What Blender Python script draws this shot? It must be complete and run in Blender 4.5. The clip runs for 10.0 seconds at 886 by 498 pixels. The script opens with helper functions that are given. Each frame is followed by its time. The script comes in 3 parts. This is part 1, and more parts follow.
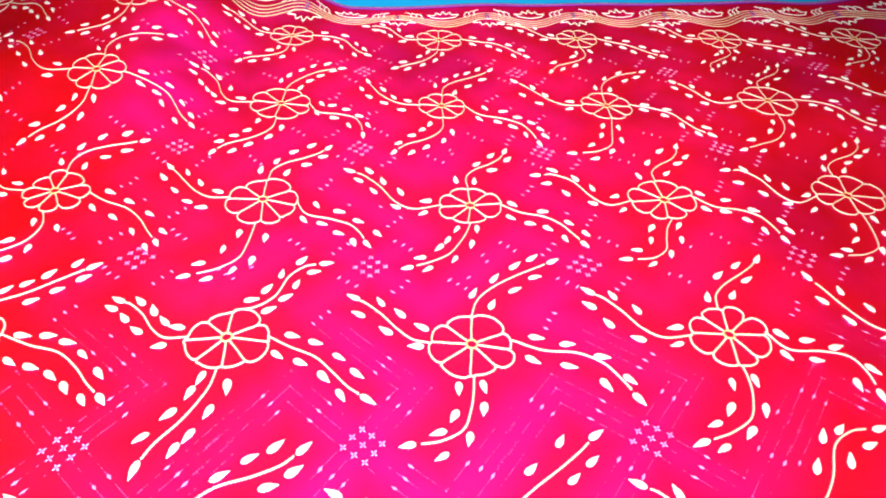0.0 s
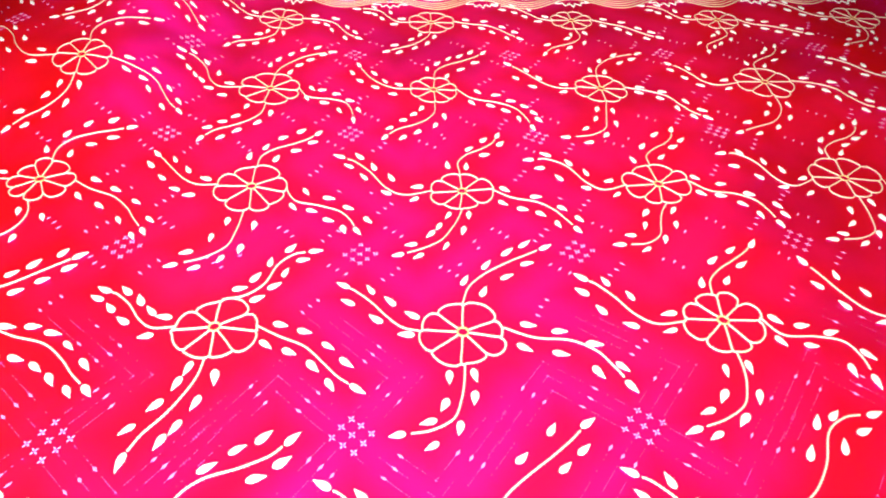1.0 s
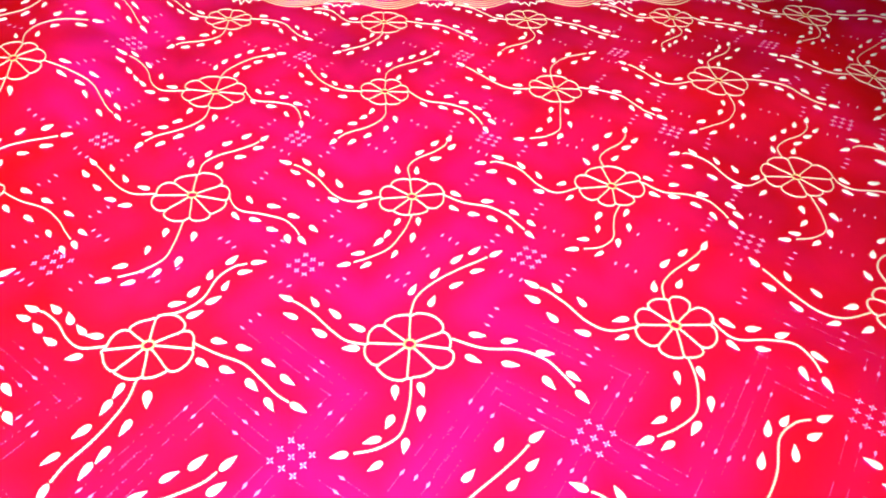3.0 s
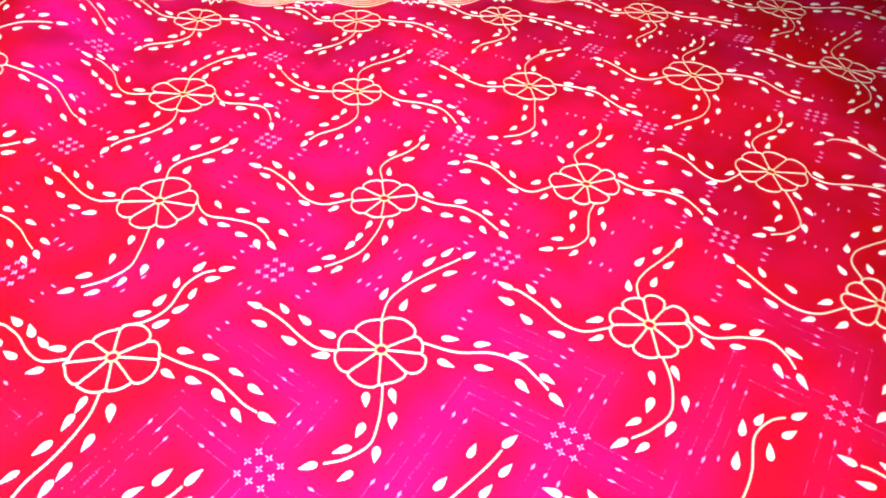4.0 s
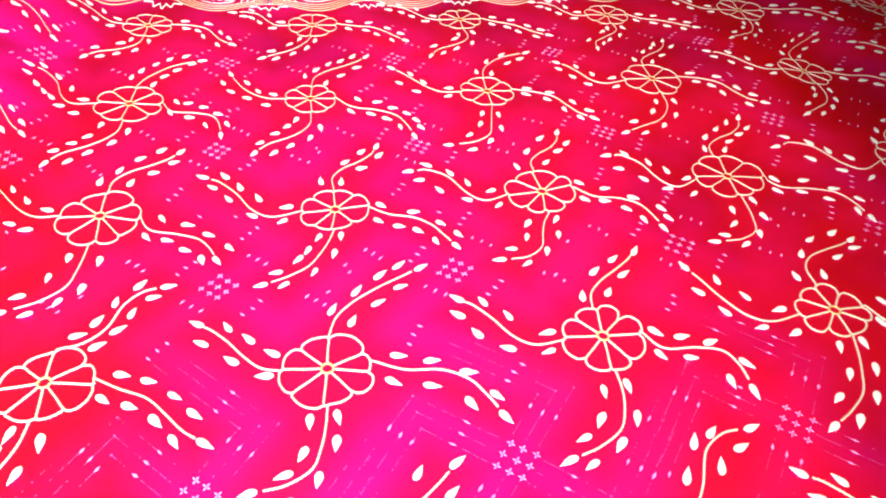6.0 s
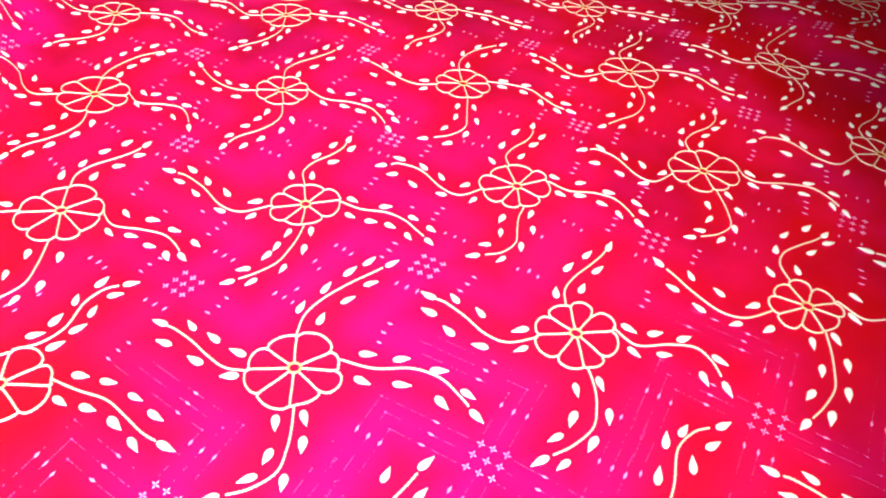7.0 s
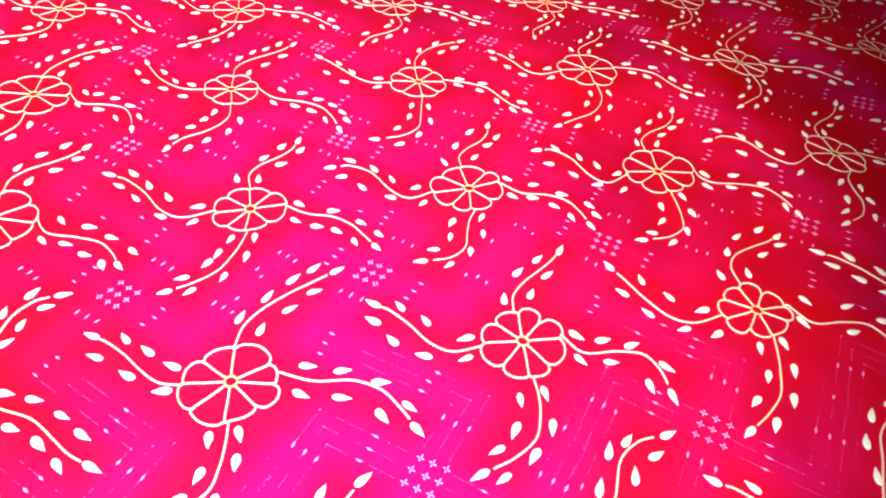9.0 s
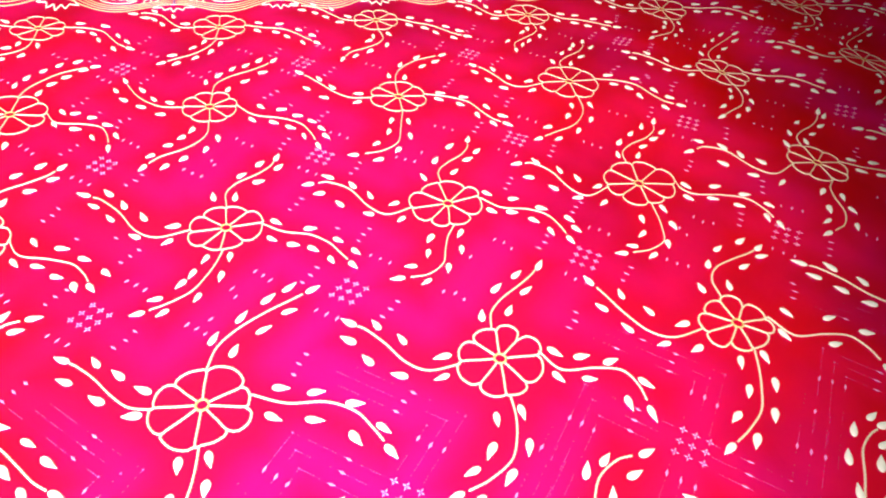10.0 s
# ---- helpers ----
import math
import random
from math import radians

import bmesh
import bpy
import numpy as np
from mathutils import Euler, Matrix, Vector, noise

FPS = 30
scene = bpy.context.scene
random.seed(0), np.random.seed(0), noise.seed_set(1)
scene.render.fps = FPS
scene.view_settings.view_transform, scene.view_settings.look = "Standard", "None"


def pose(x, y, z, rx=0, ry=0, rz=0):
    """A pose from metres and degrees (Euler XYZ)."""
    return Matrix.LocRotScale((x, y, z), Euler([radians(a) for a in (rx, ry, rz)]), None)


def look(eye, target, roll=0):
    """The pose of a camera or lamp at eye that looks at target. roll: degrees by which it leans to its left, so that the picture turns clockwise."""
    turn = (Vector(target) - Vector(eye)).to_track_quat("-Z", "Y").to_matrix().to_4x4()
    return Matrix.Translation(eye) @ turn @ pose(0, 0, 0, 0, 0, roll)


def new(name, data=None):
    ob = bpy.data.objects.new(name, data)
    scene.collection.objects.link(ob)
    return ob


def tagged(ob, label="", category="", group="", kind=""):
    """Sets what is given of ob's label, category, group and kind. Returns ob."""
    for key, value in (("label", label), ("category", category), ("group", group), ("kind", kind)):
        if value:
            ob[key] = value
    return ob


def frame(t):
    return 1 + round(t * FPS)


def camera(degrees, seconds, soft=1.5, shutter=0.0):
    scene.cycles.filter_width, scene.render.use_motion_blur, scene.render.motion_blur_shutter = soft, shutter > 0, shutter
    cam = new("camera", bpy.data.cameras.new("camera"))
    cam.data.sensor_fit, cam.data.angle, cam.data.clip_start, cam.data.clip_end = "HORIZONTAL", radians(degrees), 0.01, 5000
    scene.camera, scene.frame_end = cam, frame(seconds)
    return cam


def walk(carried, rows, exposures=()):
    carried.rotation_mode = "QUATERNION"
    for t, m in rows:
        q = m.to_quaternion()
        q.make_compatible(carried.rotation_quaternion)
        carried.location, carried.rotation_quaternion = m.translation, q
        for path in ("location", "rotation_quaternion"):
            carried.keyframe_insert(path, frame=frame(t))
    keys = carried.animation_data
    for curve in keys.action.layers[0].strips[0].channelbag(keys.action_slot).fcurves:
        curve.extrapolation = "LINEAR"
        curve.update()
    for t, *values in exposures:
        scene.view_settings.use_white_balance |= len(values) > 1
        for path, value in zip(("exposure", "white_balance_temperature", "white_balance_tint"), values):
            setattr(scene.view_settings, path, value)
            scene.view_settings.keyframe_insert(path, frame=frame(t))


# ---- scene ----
cam = camera(67.3, 10.0, soft=1.85)
METRES, EYE, TILT, LEAN, TURN = 0.12, 0.31, -42.0, 0.0, 0.0
ROWS = [
    (0.0, 0.0, 0.0, 0.0, -0.0, 0.0, 0.0),
    (0.5, 0.0068, 0.0226, 0.0019, 0.15, -0.69, 0.03),
    (1.0, 0.0444, 0.0506, 0.0114, -0.1, -1.33, 0.4),
    (1.5, 0.0843, 0.0665, 0.0337, -0.56, -1.28, 0.9),
    (2.0, 0.1203, 0.0939, 0.0419, -1.31, -1.35, 1.17),
    (2.5, 0.1514, 0.1281, 0.0553, -2.0, -1.49, 1.15),
    (4.0, 0.2736, 0.2057, 0.092, -3.49, -1.94, 2.47),
    (4.5, 0.3164, 0.2341, 0.117, -4.47, -2.18, 2.83),
    (5.0, 0.3519, 0.246, 0.134, -4.4, -1.81, 3.32),
    (5.5, 0.3993, 0.2556, 0.1462, -4.68, -1.91, 3.33),
    (7.0, 0.5083, 0.3371, 0.1656, -6.63, -2.88, 3.29),
    (7.5, 0.5523, 0.3512, 0.1793, -7.13, -3.32, 3.05),
    (8.0, 0.5958, 0.3569, 0.1857, -7.22, -3.5, 3.05),
    (8.5, 0.658, 0.3667, 0.2033, -7.31, -3.58, 3.23),
    (9.0, 0.7046, 0.3917, 0.2326, -8.21, -3.84, 3.65),
    (9.5, 0.7567, 0.4028, 0.2477, -8.32, -3.42, 3.83),
    (10.0, 0.8213, 0.4124, 0.2586, -8.41, -3.02, 4.47),
]
LEVEL = pose(0, 0, 0.0037, -0.267, 0, 0) @ pose(0, 0, 0, 0, -1.605, 0)
walk(cam, [(t, LEVEL @ pose(0, 0, EYE, TILT, LEAN, TURN) @ pose(METRES * x, METRES * y, METRES * z, 90 + pitch, roll, yaw)) for t, x, y, z, yaw, pitch, roll in ROWS],
     exposures=[(0.0, -0.19, 6500, 10), (4.5, -0.10, 6550, 10), (7.5, 0.02, 6800, 10), (10.0, 0.12, 7100, 10)])

# ---- light: an overhead panel and a spot, both unseen and added ----
world = bpy.data.worlds.new("room_air")
scene.world = world
world.use_nodes = True
world.node_tree.nodes["Background"].inputs[0].default_value = (0.9, 0.95, 1.0, 1)
world.node_tree.nodes["Background"].inputs[1].default_value = 0.025


def area_lamp(name, eye, target, sx, sy, watts, colour, roll=0):
    data = bpy.data.lights.new(name, "AREA")
    data.shape, data.size, data.size_y, data.energy, data.color = "RECTANGLE", sx, sy, watts, colour
    ob = new(name, data)
    ob.matrix_world = look(eye, target, roll)
    return ob


# unseen strip overhead, added for the gleam down the middle of the cloth
area_lamp("added_panel", (0.05, 1.2, 1.75), (0.05, 1.2, 0.0), 0.5, 2.2, 12.0, (1.0, 0.98, 0.98), roll=15)
# unseen spot, added; its soft cone edge dims the cloth's far right
spot = bpy.data.lights.new("added_spot", "SPOT")
spot.energy, spot.color, spot.shadow_soft_size, spot.spot_size, spot.spot_blend = 158.0, (1.0, 0.97, 0.93), 0.03, radians(59), 1.0
new("added_spot", spot).matrix_world = look((-0.18, -0.32, 0.75), (-0.055, 0.33, 0.0))


# ---- materials ----
def material(name):
    mat = bpy.data.materials.new(name)
    mat.use_nodes = True
    nt = mat.node_tree
    return mat, nt, nt.nodes["Principled BSDF"]


def link(nt, a, out, b, inp):
    nt.links.new(a.outputs[out], b.inputs[inp])


def node(nt, kind, **values):
    n = nt.nodes.new(kind)
    for key, value in values.items():
        n.inputs[key.replace("_", " ")].default_value = value
    return n


def ramp(nt, stops):
    r = nt.nodes.new("ShaderNodeValToRGB")
    el = r.color_ramp.elements
    while len(el) < len(stops):
        el.new(0.5)
    for e, (p, c) in zip(el, stops):
        e.position, e.color = p, (*c, 1)
    return r


def silk_material():
    """Shot silk: red warp that scatters, magenta weft that gleams."""
    mat, nt, bs = material("red_shot_silk")
    co = nt.nodes.new("ShaderNodeTexCoord")
    big = node(nt, "ShaderNodeTexNoise", Scale=9.0, Detail=4.0)
    link(nt, co, "Object", big, "Vector")
    dye = ramp(nt, [(0.32, (0.38, 0.0010, 0.0006)), (0.68, (0.62, 0.0028, 0.0016))])
    link(nt, big, "Fac", dye, "Fac")
    link(nt, dye, "Color", bs, "Base Color")
    bs.inputs["Roughness"].default_value = 0.6
    bs.inputs["Specular IOR Level"].default_value = 0.05
    gloss = nt.nodes.new("ShaderNodeBsdfGlossy")
    gloss.distribution = "BECKMANN"
    gloss.inputs["Color"].default_value = (0.74, 0.008, 0.86, 1)
    gloss.inputs["Roughness"].default_value = 0.48
    mix = nt.nodes.new("ShaderNodeMixShader")
    weft = nt.nodes.new("ShaderNodeAttribute")
    weft.attribute_name = "weft"
    share = node(nt, "ShaderNodeMath")
    share.operation = "MULTIPLY_ADD"
    share.inputs[1].default_value, share.inputs[2].default_value = 0.32, 0.18
    link(nt, weft, "Fac", share, 0)
    link(nt, share, "Value", mix, 0)
    link(nt, bs, "BSDF", mix, 1)
    both = nt.nodes.new("ShaderNodeAddShader")
    link(nt, bs, "BSDF", both, 0)
    link(nt, gloss, "BSDF", both, 1)
    link(nt, both, "Shader", mix, 2)
    link(nt, mix, "Shader", nt.nodes["Material Output"], "Surface")
    # weave: two crossing thread directions plus slubs
    wx = node(nt, "ShaderNodeTexWave", Scale=420.0, Distortion=0.6, Detail=1.0)
    wx.bands_direction = "X"
    wy = node(nt, "ShaderNodeTexWave", Scale=420.0, Distortion=0.6, Detail=1.0)
    wy.bands_direction = "Y"
    slub = node(nt, "ShaderNodeTexNoise", Scale=60.0, Detail=5.0)
    for w in (wx, wy, slub):
        link(nt, co, "Object", w, "Vector")
    add = nt.nodes.new("ShaderNodeMath")
    add.operation = "ADD"
    link(nt, wx, "Fac", add, 0)
    link(nt, wy, "Fac", add, 1)
    add2 = nt.nodes.new("ShaderNodeMath")
    add2.operation = "ADD"
    link(nt, add, "Value", add2, 0)
    link(nt, slub, "Fac", add2, 1)
    bump = node(nt, "ShaderNodeBump", Strength=0.12, Distance=0.0006)
    link(nt, add2, "Value", bump, "Height")
    link(nt, bump, "Normal", bs, "Normal")
    link(nt, bump, "Normal", gloss, "Normal")
    return mat


def thread_material(name, first, second, rough=0.55, sheen=0.3, scale=900.0, metal=0.0):
    """Stitched thread: colour drifts from piece to piece, fine ridges across."""
    mat, nt, bs = material(name)
    info = nt.nodes.new("ShaderNodeObjectInfo")
    co = nt.nodes.new("ShaderNodeTexCoord")
    spots = node(nt, "ShaderNodeTexNoise", Scale=55.0, Detail=3.0)
    link(nt, co, "Object", spots, "Vector")
    add = node(nt, "ShaderNodeMath")
    add.operation = "MULTIPLY_ADD"
    add.inputs[1].default_value = 0.5
    link(nt, info, "Random", add, 0)
    half = node(nt, "ShaderNodeMath")
    half.operation = "MULTIPLY"
    half.inputs[1].default_value = 0.6
    link(nt, spots, "Fac", half, 0)
    link(nt, half, "Value", add, 2)
    col = ramp(nt, [(0.2, first), (0.85, second)])
    link(nt, add, "Value", col, "Fac")
    link(nt, col, "Color", bs, "Base Color")
    bs.inputs["Roughness"].default_value = rough
    bs.inputs["Sheen Weight"].default_value = sheen
    bs.inputs["Metallic"].default_value = metal
    ridges = node(nt, "ShaderNodeTexWave", Scale=scale, Distortion=2.0, Detail=2.0)
    ridges.bands_direction = "DIAGONAL"
    link(nt, co, "Object", ridges, "Vector")
    bump = node(nt, "ShaderNodeBump", Strength=0.35, Distance=0.0004)
    link(nt, ridges, "Fac", bump, "Height")
    link(nt, bump, "Normal", bs, "Normal")
    return mat


def plain_material(name, first, second, rough, scale, bump_strength=0.15):
    mat, nt, bs = material(name)
    co = nt.nodes.new("ShaderNodeTexCoord")
    n = node(nt, "ShaderNodeTexNoise", Scale=scale, Detail=6.0)
    link(nt, co, "Object", n, "Vector")
    col = ramp(nt, [(0.3, first), (0.7, second)])
    link(nt, n, "Fac", col, "Fac")
    link(nt, col, "Color", bs, "Base Color")
    bs.inputs["Roughness"].default_value = rough
    bump = node(nt, "ShaderNodeBump", Strength=bump_strength, Distance=0.002)
    link(nt, n, "Fac", bump, "Height")
    link(nt, bump, "Normal", bs, "Normal")
    return mat


SILK = silk_material()
IVORY = thread_material("ivory_cord_thread", (0.83, 0.71, 0.50), (0.88, 0.82, 0.66), rough=0.5, sheen=0.2, metal=0.2)
GILT = thread_material("gilt_cord_thread", (0.72, 0.52, 0.20), (0.80, 0.66, 0.34), rough=0.45, sheen=0.1, metal=0.3)
WHITE = thread_material("white_satin_thread", (0.84, 0.90, 0.82), (0.93, 0.93, 0.86))
VIOLET = thread_material("violet_thread", (0.76, 0.18, 0.62), (0.86, 0.34, 0.80))
DASH = thread_material("violet_dash_thread", (0.70, 0.13, 0.54), (0.82, 0.30, 0.76))
FINE = thread_material("fine_violet_thread", (0.56, 0.016, 0.32), (0.64, 0.055, 0.50))
GOLD = thread_material("pale_gold_thread", (0.66, 0.48, 0.28), (0.78, 0.62, 0.40))
HEM = thread_material("violet_hem_cloth", (0.22, 0.004, 0.30), (0.30, 0.01, 0.40))
BLUE = plain_material("bright_blue_cover", (0.0, 0.42, 0.92), (0.0, 0.48, 0.96), 0.5, 40.0)
# for the added walls: dark, so they bounce little light onto the cloth
WALL = plain_material("dark_unseen_wall", (0.15, 0.12, 0.10), (0.19, 0.16, 0.13), 0.9, 6.0)

# ---- the blue cover, and unseen walls and ceiling added to close the place ----


def slab(name, lo, hi, mat, label, category):
    bm = bmesh.new()
    bmesh.ops.create_cube(bm, size=1.0)
    for v in bm.verts:
        v.co = Vector([lo[k] if v.co[k] < 0 else hi[k] for k in range(3)])
    me = bpy.data.meshes.new(name)
    bm.to_mesh(me)
    bm.free()
    me.materials.append(mat)
    return tagged(new(name, me), label, category, kind="structure")


FLOOR_Z = -0.012
slab("ground", (-2.0, -1.6, FLOOR_Z - 0.05), (2.4, 3.0, FLOOR_Z), BLUE, "bright blue smooth cover under the embroidered cloth", "floor cover")
slab("unseen_wall_west", (-2.1, -1.7, FLOOR_Z - 0.05), (-2.0, 3.1, 2.4), WALL, "unseen dark brown wall added to close the place", "wall")
slab("unseen_wall_east", (2.4, -1.7, FLOOR_Z - 0.05), (2.5, 3.1, 2.4), WALL, "unseen dark brown wall added to close the place", "wall")
slab("unseen_wall_south", (-2.0, -1.7, FLOOR_Z - 0.05), (2.4, -1.6, 2.4), WALL, "unseen dark brown wall added to close the place", "wall")
slab("unseen_wall_north", (-2.0, 3.0, FLOOR_Z - 0.05), (2.4, 3.1, 2.4), WALL, "unseen dark brown wall added to close the place", "wall")
slab("ceiling", (-2.1, -1.7, 2.4), (2.5, 3.1, 2.5), WALL, "unseen dark brown ceiling added to close the place", "ceiling")

# ---- the cloth: how it lies, and how its pattern has drifted ----
STEP_X, STEP_Y = 154.9, 141.3
# drift of the pattern from a square layout, mm, columns -2 to 6, rows -1 to 3
DRIFT_X = np.array([
    [-1, -1, -1.4, 0.5, -3.6, -3, -3, -3, -3],
    [3, 3, 3.2, -3.2, 3.5, -0.7, -2, -3, -3],
    [8, 8.9, 7.5, 9.0, 5.2, -1.6, -5.8, -5, -5],
    [2, 2, 4.9, -4.1, -4.6, -3.7, -6.5, -3.8, -3],
    [1, 1, 1.2, 1.9, -2.2, 0.7, -4.2, 10, 10]])
DRIFT_Y = np.array([
    [-8, -8, -7.1, -1.4, 1.9, 3, 4, 5, 5],
    [0, 0, 1.1, -4.5, 1.9, 4.5, 5, 5, 5],
    [-2, -1.7, -6.5, -9.8, -3.1, 1.4, 2.7, 4, 4],
    [-2, 0, -7, -5.2, -1.8, 5.3, 5.6, 13, 13],
    [0, 0, -10.1, -4.3, -0.3, -4.1, -4, -3, -3]])


def ease(a, b, x):
    k = np.clip((x - a) / (b - a), 0, 1)
    return k * k * (3 - 2 * k)


def grid_value(table, u, v):
    a, b = np.clip(u + 2, 0, 7.9999), np.clip(v + 1, 0, 3.9999)
    i, j = a.astype(int), b.astype(int)
    fa, fb = ease(0, 1, a - i), ease(0, 1, b - j)
    return (table[j, i] * (1 - fa) + table[j, i + 1] * fa) * (1 - fb) + (table[j + 1, i] * (1 - fa) + table[j + 1, i + 1] * fa) * fb


def lie(x, y):
    """Height of the cloth."""
    a, b = np.clip(x, -0.25, 0.5), np.clip(y, 0.15, 0.75)
    z = 0.0004 + 0.0016 * a - 0.0007 * a ** 2 - 0.0232 * a ** 3 + b * (-0.0052 - 0.0199 * a + 0.1573 * a ** 2 - 0.0674 * a ** 3)
    z = z + 0.0045 * np.sin(2 * np.pi * (x + 0.25 * y) / 0.17) * ease(0.28, 0.5, x) * ease(0.25, 0.5, y)
    z = z + 0.0004 * (np.sin(31 * x + 17 * y) + np.sin(23 * y - 19 * x + 1.3) + np.sin(47 * x - 9 * y + 0.5))
    # the raised fold at the far corner
    crest = 0.025 * ease(-0.20, -0.31, x) * ease(0.44, 0.56, y) * (1 - 0.8 * ease(-0.37, -0.50, x)) + 0.009 * ease(-0.16, -0.26, x) * ease(0.60, 0.69, y)
    z = z + crest * (1 - ease(0.71, 0.775, y))
    return z


def surface(u, v, h):
    """World place of pattern place (u, v), in repeats, h metres above the cloth."""
    u, v = np.asarray(u, float), np.asarray(v, float)
    x = (-134.0 + STEP_X * u - 9.0 * v + grid_value(DRIFT_X, u, v)) / 1000
    y = (262.3 + 4.8 * u + STEP_Y * v + grid_value(DRIFT_Y, u, v) + (70 * ease(0.42, -0.2, u) - 20 * ease(1.6, 0.3, u)) * ease(3.2, 3.66, v)) / 1000
    return np.stack([x, y, lie(x, y) + h], -1)


TWIST = radians(-2.7)


def local(i, j, mm, h):
    """World place of points given in mm from the middle of repeat (i, j)."""
    mm = np.asarray(mm, float)
    a = mm[:, 0] * math.cos(TWIST) - mm[:, 1] * math.sin(TWIST)
    b = mm[:, 0] * math.sin(TWIST) + mm[:, 1] * math.cos(TWIST)
    return surface(i + a / STEP_X, j + b / STEP_Y, np.asarray(h) / 1000)


def part(name, verts, faces, mat, parent, label="", smooth=True):
    me = bpy.data.meshes.new(name)
    me.from_pydata([tuple(p) for p in verts], [], faces)
    if smooth:
        me.polygons.foreach_set("use_smooth", [True] * len(me.polygons))
    me.materials.append(mat)
    ob = new(name, me)
    ob.parent = parent
    return tagged(ob, label) if label else ob


def spline(points, step):
    """Points every step mm along a smooth curve through the given ones."""
    p = np.array(points, float)
    p = np.vstack([2 * p[0] - p[1], p, 2 * p[-1] - p[-2]])
    out = []
    for k in range(1, len(p) - 2):
        n = max(2, int(np.linalg.norm(p[k + 1] - p[k]) / step))
        t = np.linspace(0, 1, n, endpoint=False)[:, None]
        out.append(0.5 * (2 * p[k] + (p[k + 1] - p[k - 1]) * t + (2 * p[k - 1] - 5 * p[k] + 4 * p[k + 1] - p[k + 2]) * t ** 2
                          + (3 * p[k] - p[k - 1] - 3 * p[k + 1] + p[k + 2]) * t ** 3))
    out.append(p[-2][None])
    return np.vstack(out)


SECTION = ((-1.0, -0.15), (-0.72, 0.7), (0.0, 1.0), (0.72, 0.7), (1.0, -0.15))


def cord(path, width, height, rope=0.25, pitch=2.4):
    """A stitched cord along path (mm): mm places, heights and faces. Its twist shows as notches on both edges."""
    d = np.gradient(path, axis=0)
    d /= np.maximum(np.linalg.norm(d, axis=1), 1e-6)[:, None]
    nrm = np.stack([-d[:, 1], d[:, 0]], -1)
    s = np.concatenate([[0], np.cumsum(np.linalg.norm(np.diff(path, axis=0), axis=1))])
    end = np.minimum(1, np.minimum(s, s[-1] - s) / (0.5 * width) + 0.35)
    mm, hh = [], []
    for a, b in SECTION:
        wave = np.sin(2 * np.pi * (s / pitch + 0.22 * a))
        mm.append(path + nrm * (a * width / 2 * end * (1 + rope * wave))[:, None])
        hh.append(b * height * (1 + 0.6 * rope * wave * (b > 0)) * end)
    n, m = len(path), len(SECTION)
    mm, hh = np.stack(mm, 1).reshape(-1, 2), np.stack(hh, 1).reshape(-1)
    faces = [(k * m + q, (k + 1) * m + q, (k + 1) * m + q + 1, k * m + q + 1) for k in range(n - 1) for q in range(m - 1)]
    faces += [tuple(range(m)), tuple(reversed(range((n - 1) * m, n * m)))]
    return mm, hh, faces


def leaf_shape(at, angle, length, width, height, bend=0.0):
    """A padded satin-stitch leaf: round at its foot, pointed at its tip."""
    t = np.array([0.0, 0.07, 0.2, 0.38, 0.58, 0.78, 0.92])
    half = np.array([0.0, 0.56, 0.90, 1.0, 0.80, 0.44, 0.17]) * width / 2
    x = (t - 0.45) * length
    off = bend * (t - 0.3) ** 2 * length
    ring = [(x[0], off[0])] + [(x[k], off[k] + half[k]) for k in range(1, 7)] + [(0.55 * length, bend * 0.49 * length)] + [(x[k], off[k] - half[k]) for k in range(6, 0, -1)]
    ring = np.array(ring)
    mid = np.stack([ring[:, 0] * 0.82, off.mean() + (ring[:, 1] - off.mean()) * 0.72], -1)
    top = np.array([[x[2], off[2]], [x[4], off[4]]])
    pts = np.vstack([ring, mid, top])
    n = len(ring)
    hh = np.concatenate([np.full(n, -0.1), np.full(n, height * 0.8), np.full(2, height)])
    ca, sa = math.cos(angle), math.sin(angle)
    mm = np.array(at) + np.stack([pts[:, 0] * ca - pts[:, 1] * sa, pts[:, 0] * sa + pts[:, 1] * ca], -1)
    faces = [(k, (k + 1) % n, n + (k + 1) % n, n + k) for k in range(n)]
    a, b = 2 * n, 2 * n + 1
    for k in range(n):
        k2 = (k + 1) % n
        near = a if (k in (0, 1, 2, 11, 12, 13)) else b
        near2 = a if (k2 in (0, 1, 2, 11, 12, 13)) else b
        faces.append((n + k, n + k2, near))
        if near != near2:
            faces.append((n + k2, near2, near))
    return mm, hh, faces


cloth = tagged(new("embroidered_cloth"), "red and magenta silk cloth with white floral embroidery lying spread out", "cloth")


VINES = {
    "up": [(0, 23), (4, 37), (14, 49), (28, 60), (40, 68), (47, 73)],
    "right": [(24, 3), (42, -5), (60, -11), (72, -22), (80, -33), (86, -40)],
    "down": [(0, -23), (1, -38), (-2, -50), (-9, -61), (-22, -69), (-32, -74)],
    "left": [(-24, -1), (-40, 0), (-52, 9), (-64, 23), (-76, 33), (-82, 36)],
}
# leaves along each vine, on its left and on its right side: hundredths of the way, mm beside it
LEAVES = {
    "up": (((17, 7), (45, 8), (70, 9), (93, 10)), ((22, 10), (58, 9), (88, 8))),
    "right": (((15, 8), (42, 9), (66, 7), (90, 8)), ((20, 7), (42, 8), (66, 10), (92, 8))),
    "down": (((15, 7), (38, 8), (62, 7), (89, 8)), ((18, 9), (46, 10), (84, 8))),
    "left": (((18, 7), (42, 8), (64, 10), (95, 10)), ((13, 8), (56, 8), (82, 6))),
}


